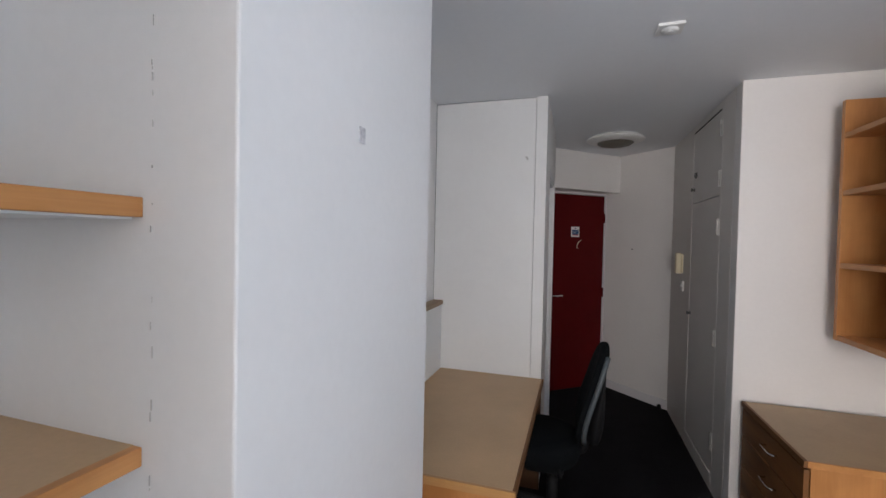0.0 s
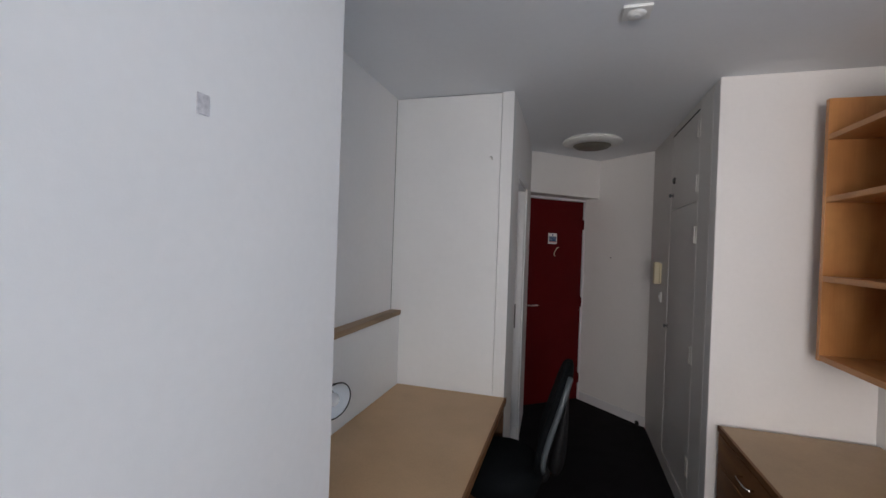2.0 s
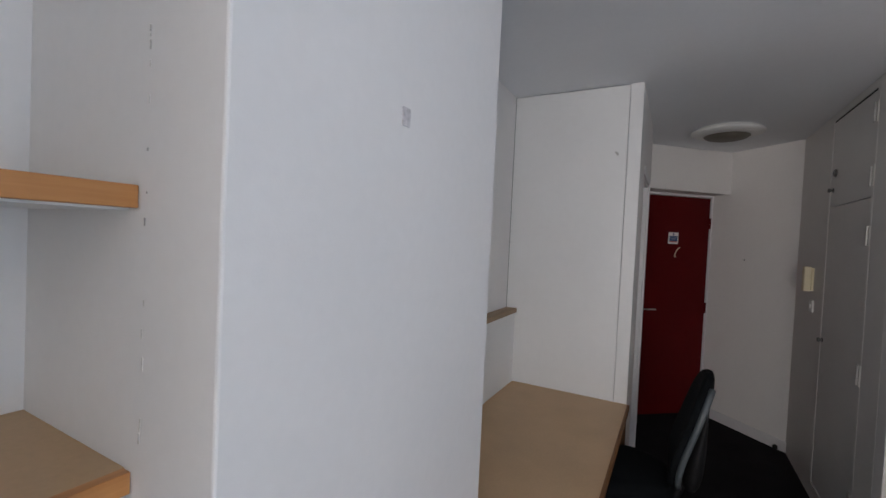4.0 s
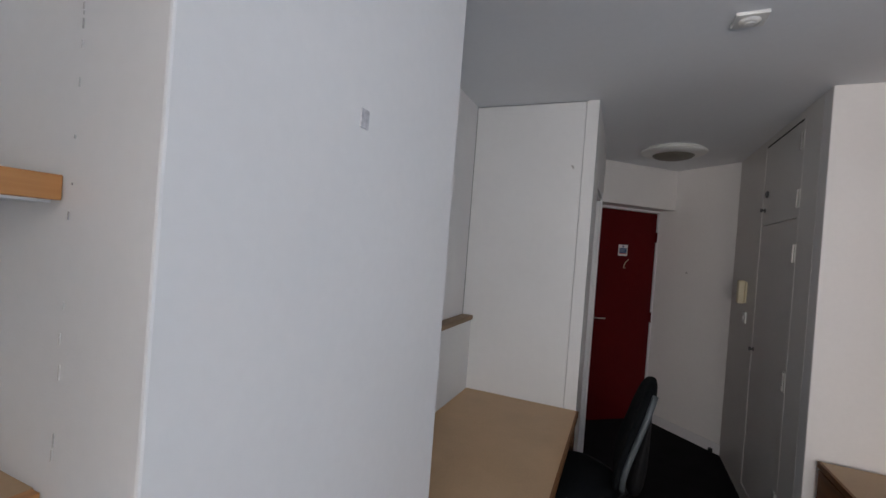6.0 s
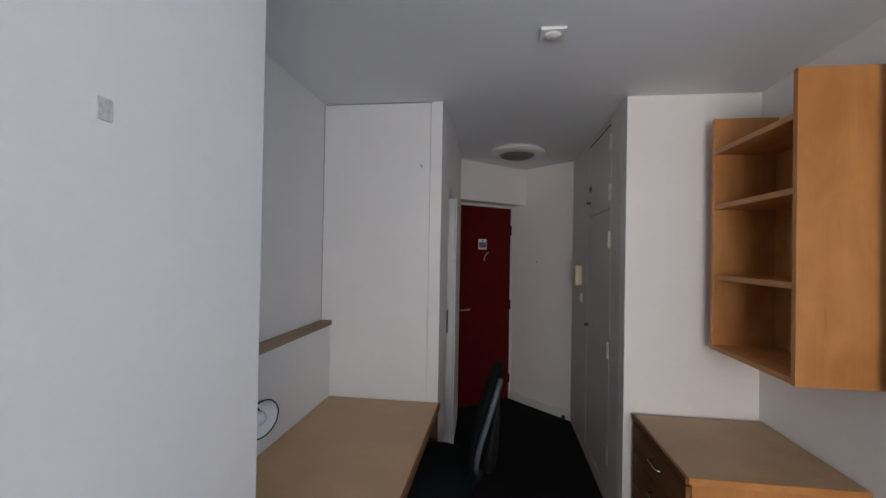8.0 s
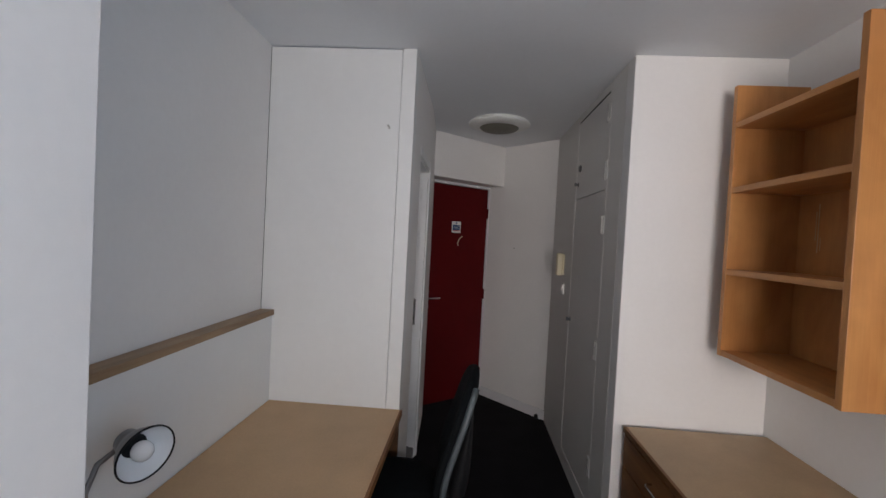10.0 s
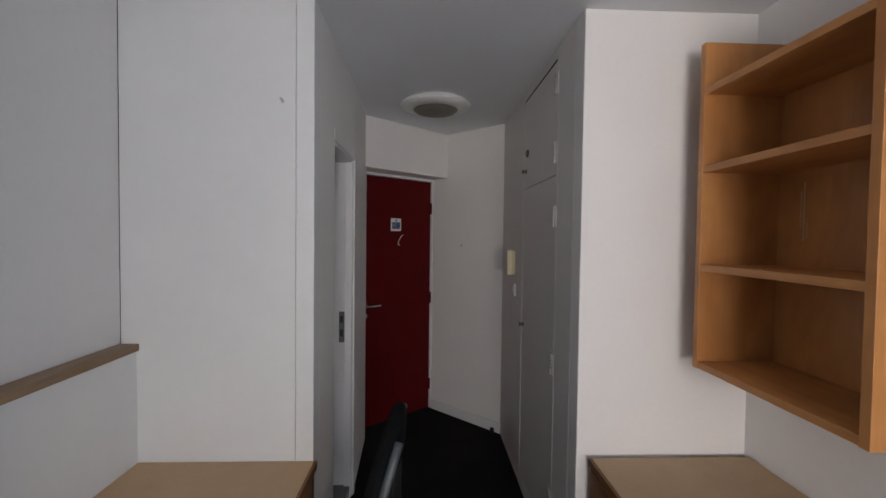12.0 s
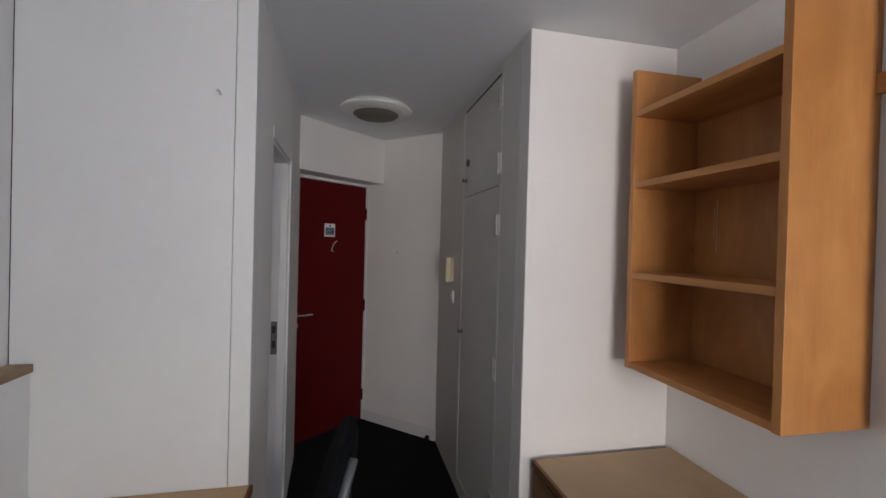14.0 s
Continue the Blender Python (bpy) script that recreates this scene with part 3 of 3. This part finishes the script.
part("plate", box(HALL_R - 0.010, HALL_R, 3.92, 4.00, 1.155, 1.235, bevel=0.003), PLASTIC, sw)
part("rocker", box(HALL_R - 0.015, HALL_R - 0.009, 3.95, 3.97, 1.180, 1.210, bevel=0.002), PLASTIC, sw)
door_stop = thing("door_stop", (0.85, 4.44, 0), "dark rubber door stop by the baseboard", "door stop")
smooth(part("buffer", lathe([(0, 0), (0.016, 0), (0.018, 0.006), (0.016, 0.03), (0.010, 0.034), (0, 0.034)], Matrix.Translation((0.845, 4.44, 0)), 18), BLACK, door_stop))
light = thing("ceiling_light", (0.360, 3.945, CEILING), "round white ceiling light with dusty diffuser, off", "ceiling light")
smooth(part("rim", lathe([(0.13, 0.0), (0.205, 0), (0.207, -0.010), (0.224, -0.013), (0.229, -0.018), (0.229, -0.024), (0.224, -0.030), (0.150, -0.050), (0.140, -0.047), (0.13, 0)], Matrix.Translation((0.360, 3.945, CEILING)), 64), PLASTIC, light))
smooth(part("diffuser", lathe([(0.147, -0.047), (0.128, -0.062), (0.09, -0.072), (0.05, -0.077), (0, -0.078)], Matrix.Translation((0.360, 3.945, CEILING)), 56), DIFFUSER, light, "dusty beige diffuser"))
smoke = thing("smoke_detector", (0.415, 2.03, CEILING), "square white smoke detector on the ceiling", "smoke detector")
part("base_plate", box(0.365, 0.465, 1.985, 2.080, CEILING - 0.012, CEILING, bevel=0.003), PLASTIC, smoke)
smooth(part("dome", lathe([(0, -0.021), (0.022, -0.021), (0.031, -0.018), (0.034, -0.011)], Matrix.Translation((0.415, 2.032, CEILING)), 30), PLASTIC, smoke))
part("sensor", lathe([(0.016, -0.0205), (0.016, -0.023), (0.012, -0.024), (0, -0.024)], Matrix.Translation((0.415, 2.032, CEILING)), 20), PLASTIC, smoke)
tagged(link("wall_plug", lathe([(0, 0), (0.005, 0), (0.005, 0.003), (0, 0.004)], ANG_M @ aim((0.32, 0, 1.47), (0, -1, 0)), 12), BLACK), "tiny dark screw in the angled wall", "screw")

# ---- wall bookshelf ----
BX, BXB, BY0, BY1, BZ0, BZ1 = 1.290, RIGHT, 2.018, 2.645, 1.082, 2.243
shelfcase = thing("wall_bookshelf", (1.43, 2.33, BZ0), "open beech wall bookshelf, empty", "bookshelf")
part("side_panel", box(BX, BXB, BY0, BY0 + 0.026, BZ0 - 0.004, BZ1, bevel=0.0015), BEECH, shelfcase)
part("side_panel", box(BX, BXB, BY1 - 0.026, BY1, BZ0 - 0.004, BZ1, bevel=0.0015), BEECH, shelfcase)
part("back_panel", box(BXB - 0.012, BXB - 0.001, BY0 + 0.026, BY1 - 0.026, BZ0, 2.075), BEECH, shelfcase)
for top, th in ((2.083, 0.024), (1.806, 0.024), (1.455, 0.024), (1.104, 0.024)):
    part("shelf_board", box(BX + 0.002, BXB - 0.012, BY0 + 0.026, BY1 - 0.026, top - th, top, bevel=0.0012), BEECH_Y, shelfcase)
for dy, z0, z1, w in ((0.0, 1.543, 1.740, 0.005), (0.013, 1.593, 1.710, 0.004), (-0.012, 1.553, 1.603, 0.003)):
    part("glue_mark", box(BXB - 0.0130, BXB - 0.0115, 2.511 + dy, 2.511 + dy + w, z0, z1, bevel=0.0006), GLUE, shelfcase, "pale run of old glue")
rail = tagged(link("wall_rail", box(RIGHT - 0.020, RIGHT, 0.98, BY0, 1.972, 2.026, bevel=0.002), BEECH_Y), "beech hanging rail on the wall", "rail")
board = thing("pinboard", (RIGHT - 0.03, 1.3, 1.09), "grey framed pinboard hung from the rail", "pinboard")
part("board_frame", boxes((RIGHT - 0.045, RIGHT - 0.0205, 1.913, 1.943, 1.087, 2.254), (RIGHT - 0.045, RIGHT - 0.0205, 1.00, 1.03, 1.087, 2.254),
                          (RIGHT - 0.045, RIGHT - 0.0205, 1.03, 1.913, 2.224, 2.254), (RIGHT - 0.045, RIGHT - 0.0205, 1.03, 1.913, 1.087, 1.117), bevel=0.002), BOARD, board)
part("felt", box(RIGHT - 0.035, RIGHT - 0.0215, 1.03, 1.913, 1.117, 2.224), BOARD, board)
tagged(link("pinned_paper", box(RIGHT - 0.0365, RIGHT - 0.0355, 1.62, 1.900, 1.323, 1.599), PAPER), "white sheet of paper pinned to the grey board", "paper")

# ---- chest of drawers ----
QX, QY0, QY1, QZ = 0.945, 2.065, 2.722, 0.696
chest = thing("chest_of_drawers", (1.25, 2.4, 0), "brown chest of drawers with beige top", "chest of drawers")
part("top", box(QX + 0.010, RIGHT - 0.006, QY0 + 0.010, QY1, QZ - 0.026, QZ, bevel=0.001), CHESTTOP, chest)
part("front_edge", box(QX - 0.004, QX + 0.010, QY0, QY1, QZ - 0.0265, QZ + 0.0003, bevel=0.0015), DARKWOOD, chest)
part("side_edge", box(QX + 0.010, RIGHT - 0.006, QY0, QY0 + 0.010, QZ - 0.0265, QZ + 0.0003, bevel=0.0015), BEECH_Y, chest, "beech lipping")
part("body", boxes((QX + 0.022, RIGHT - 0.006, QY0 + 0.006, QY0 + 0.026, 0, QZ - 0.027), (QX + 0.022, RIGHT - 0.006, QY1 - 0.022, QY1 - 0.002, 0, QZ - 0.027),
                   (RIGHT - 0.02, RIGHT - 0.006, QY0 + 0.026, QY1 - 0.022, 0, QZ - 0.027), (QX + 0.022, RIGHT - 0.02, QY0 + 0.026, QY1 - 0.022, 0.0, 0.06)), BEECH, chest)
for z0, z1 in ((0.522, 0.660), (0.362, 0.516), (0.206, 0.356), (0.064, 0.200)):
    drawer = part("drawer", boxes((QX, QX + 0.020, QY0 + 0.008, QY1 - 0.004, z0, z1), bevel=0.002), DARKWOOD, chest)
    part("drawer_box", boxes((QX + 0.020, RIGHT - 0.06, QY0 + 0.03, QY1 - 0.03, z0 + 0.012, z1 - 0.02)), BEECH_X, drawer)
    zc = min(z1 - 0.06, z0 + 0.085)
    smooth(part("handle", tube([(QX + 0.001, 2.302, zc), (QX - 0.016, 2.302, zc), (QX - 0.025, 2.308, zc), (QX - 0.028, 2.319, zc), (QX - 0.028, 2.398, zc), (QX - 0.025, 2.409, zc), (QX - 0.016, 2.415, zc), (QX + 0.001, 2.415, zc)], 0.004), CHROME, drawer, "chrome bow handle"))
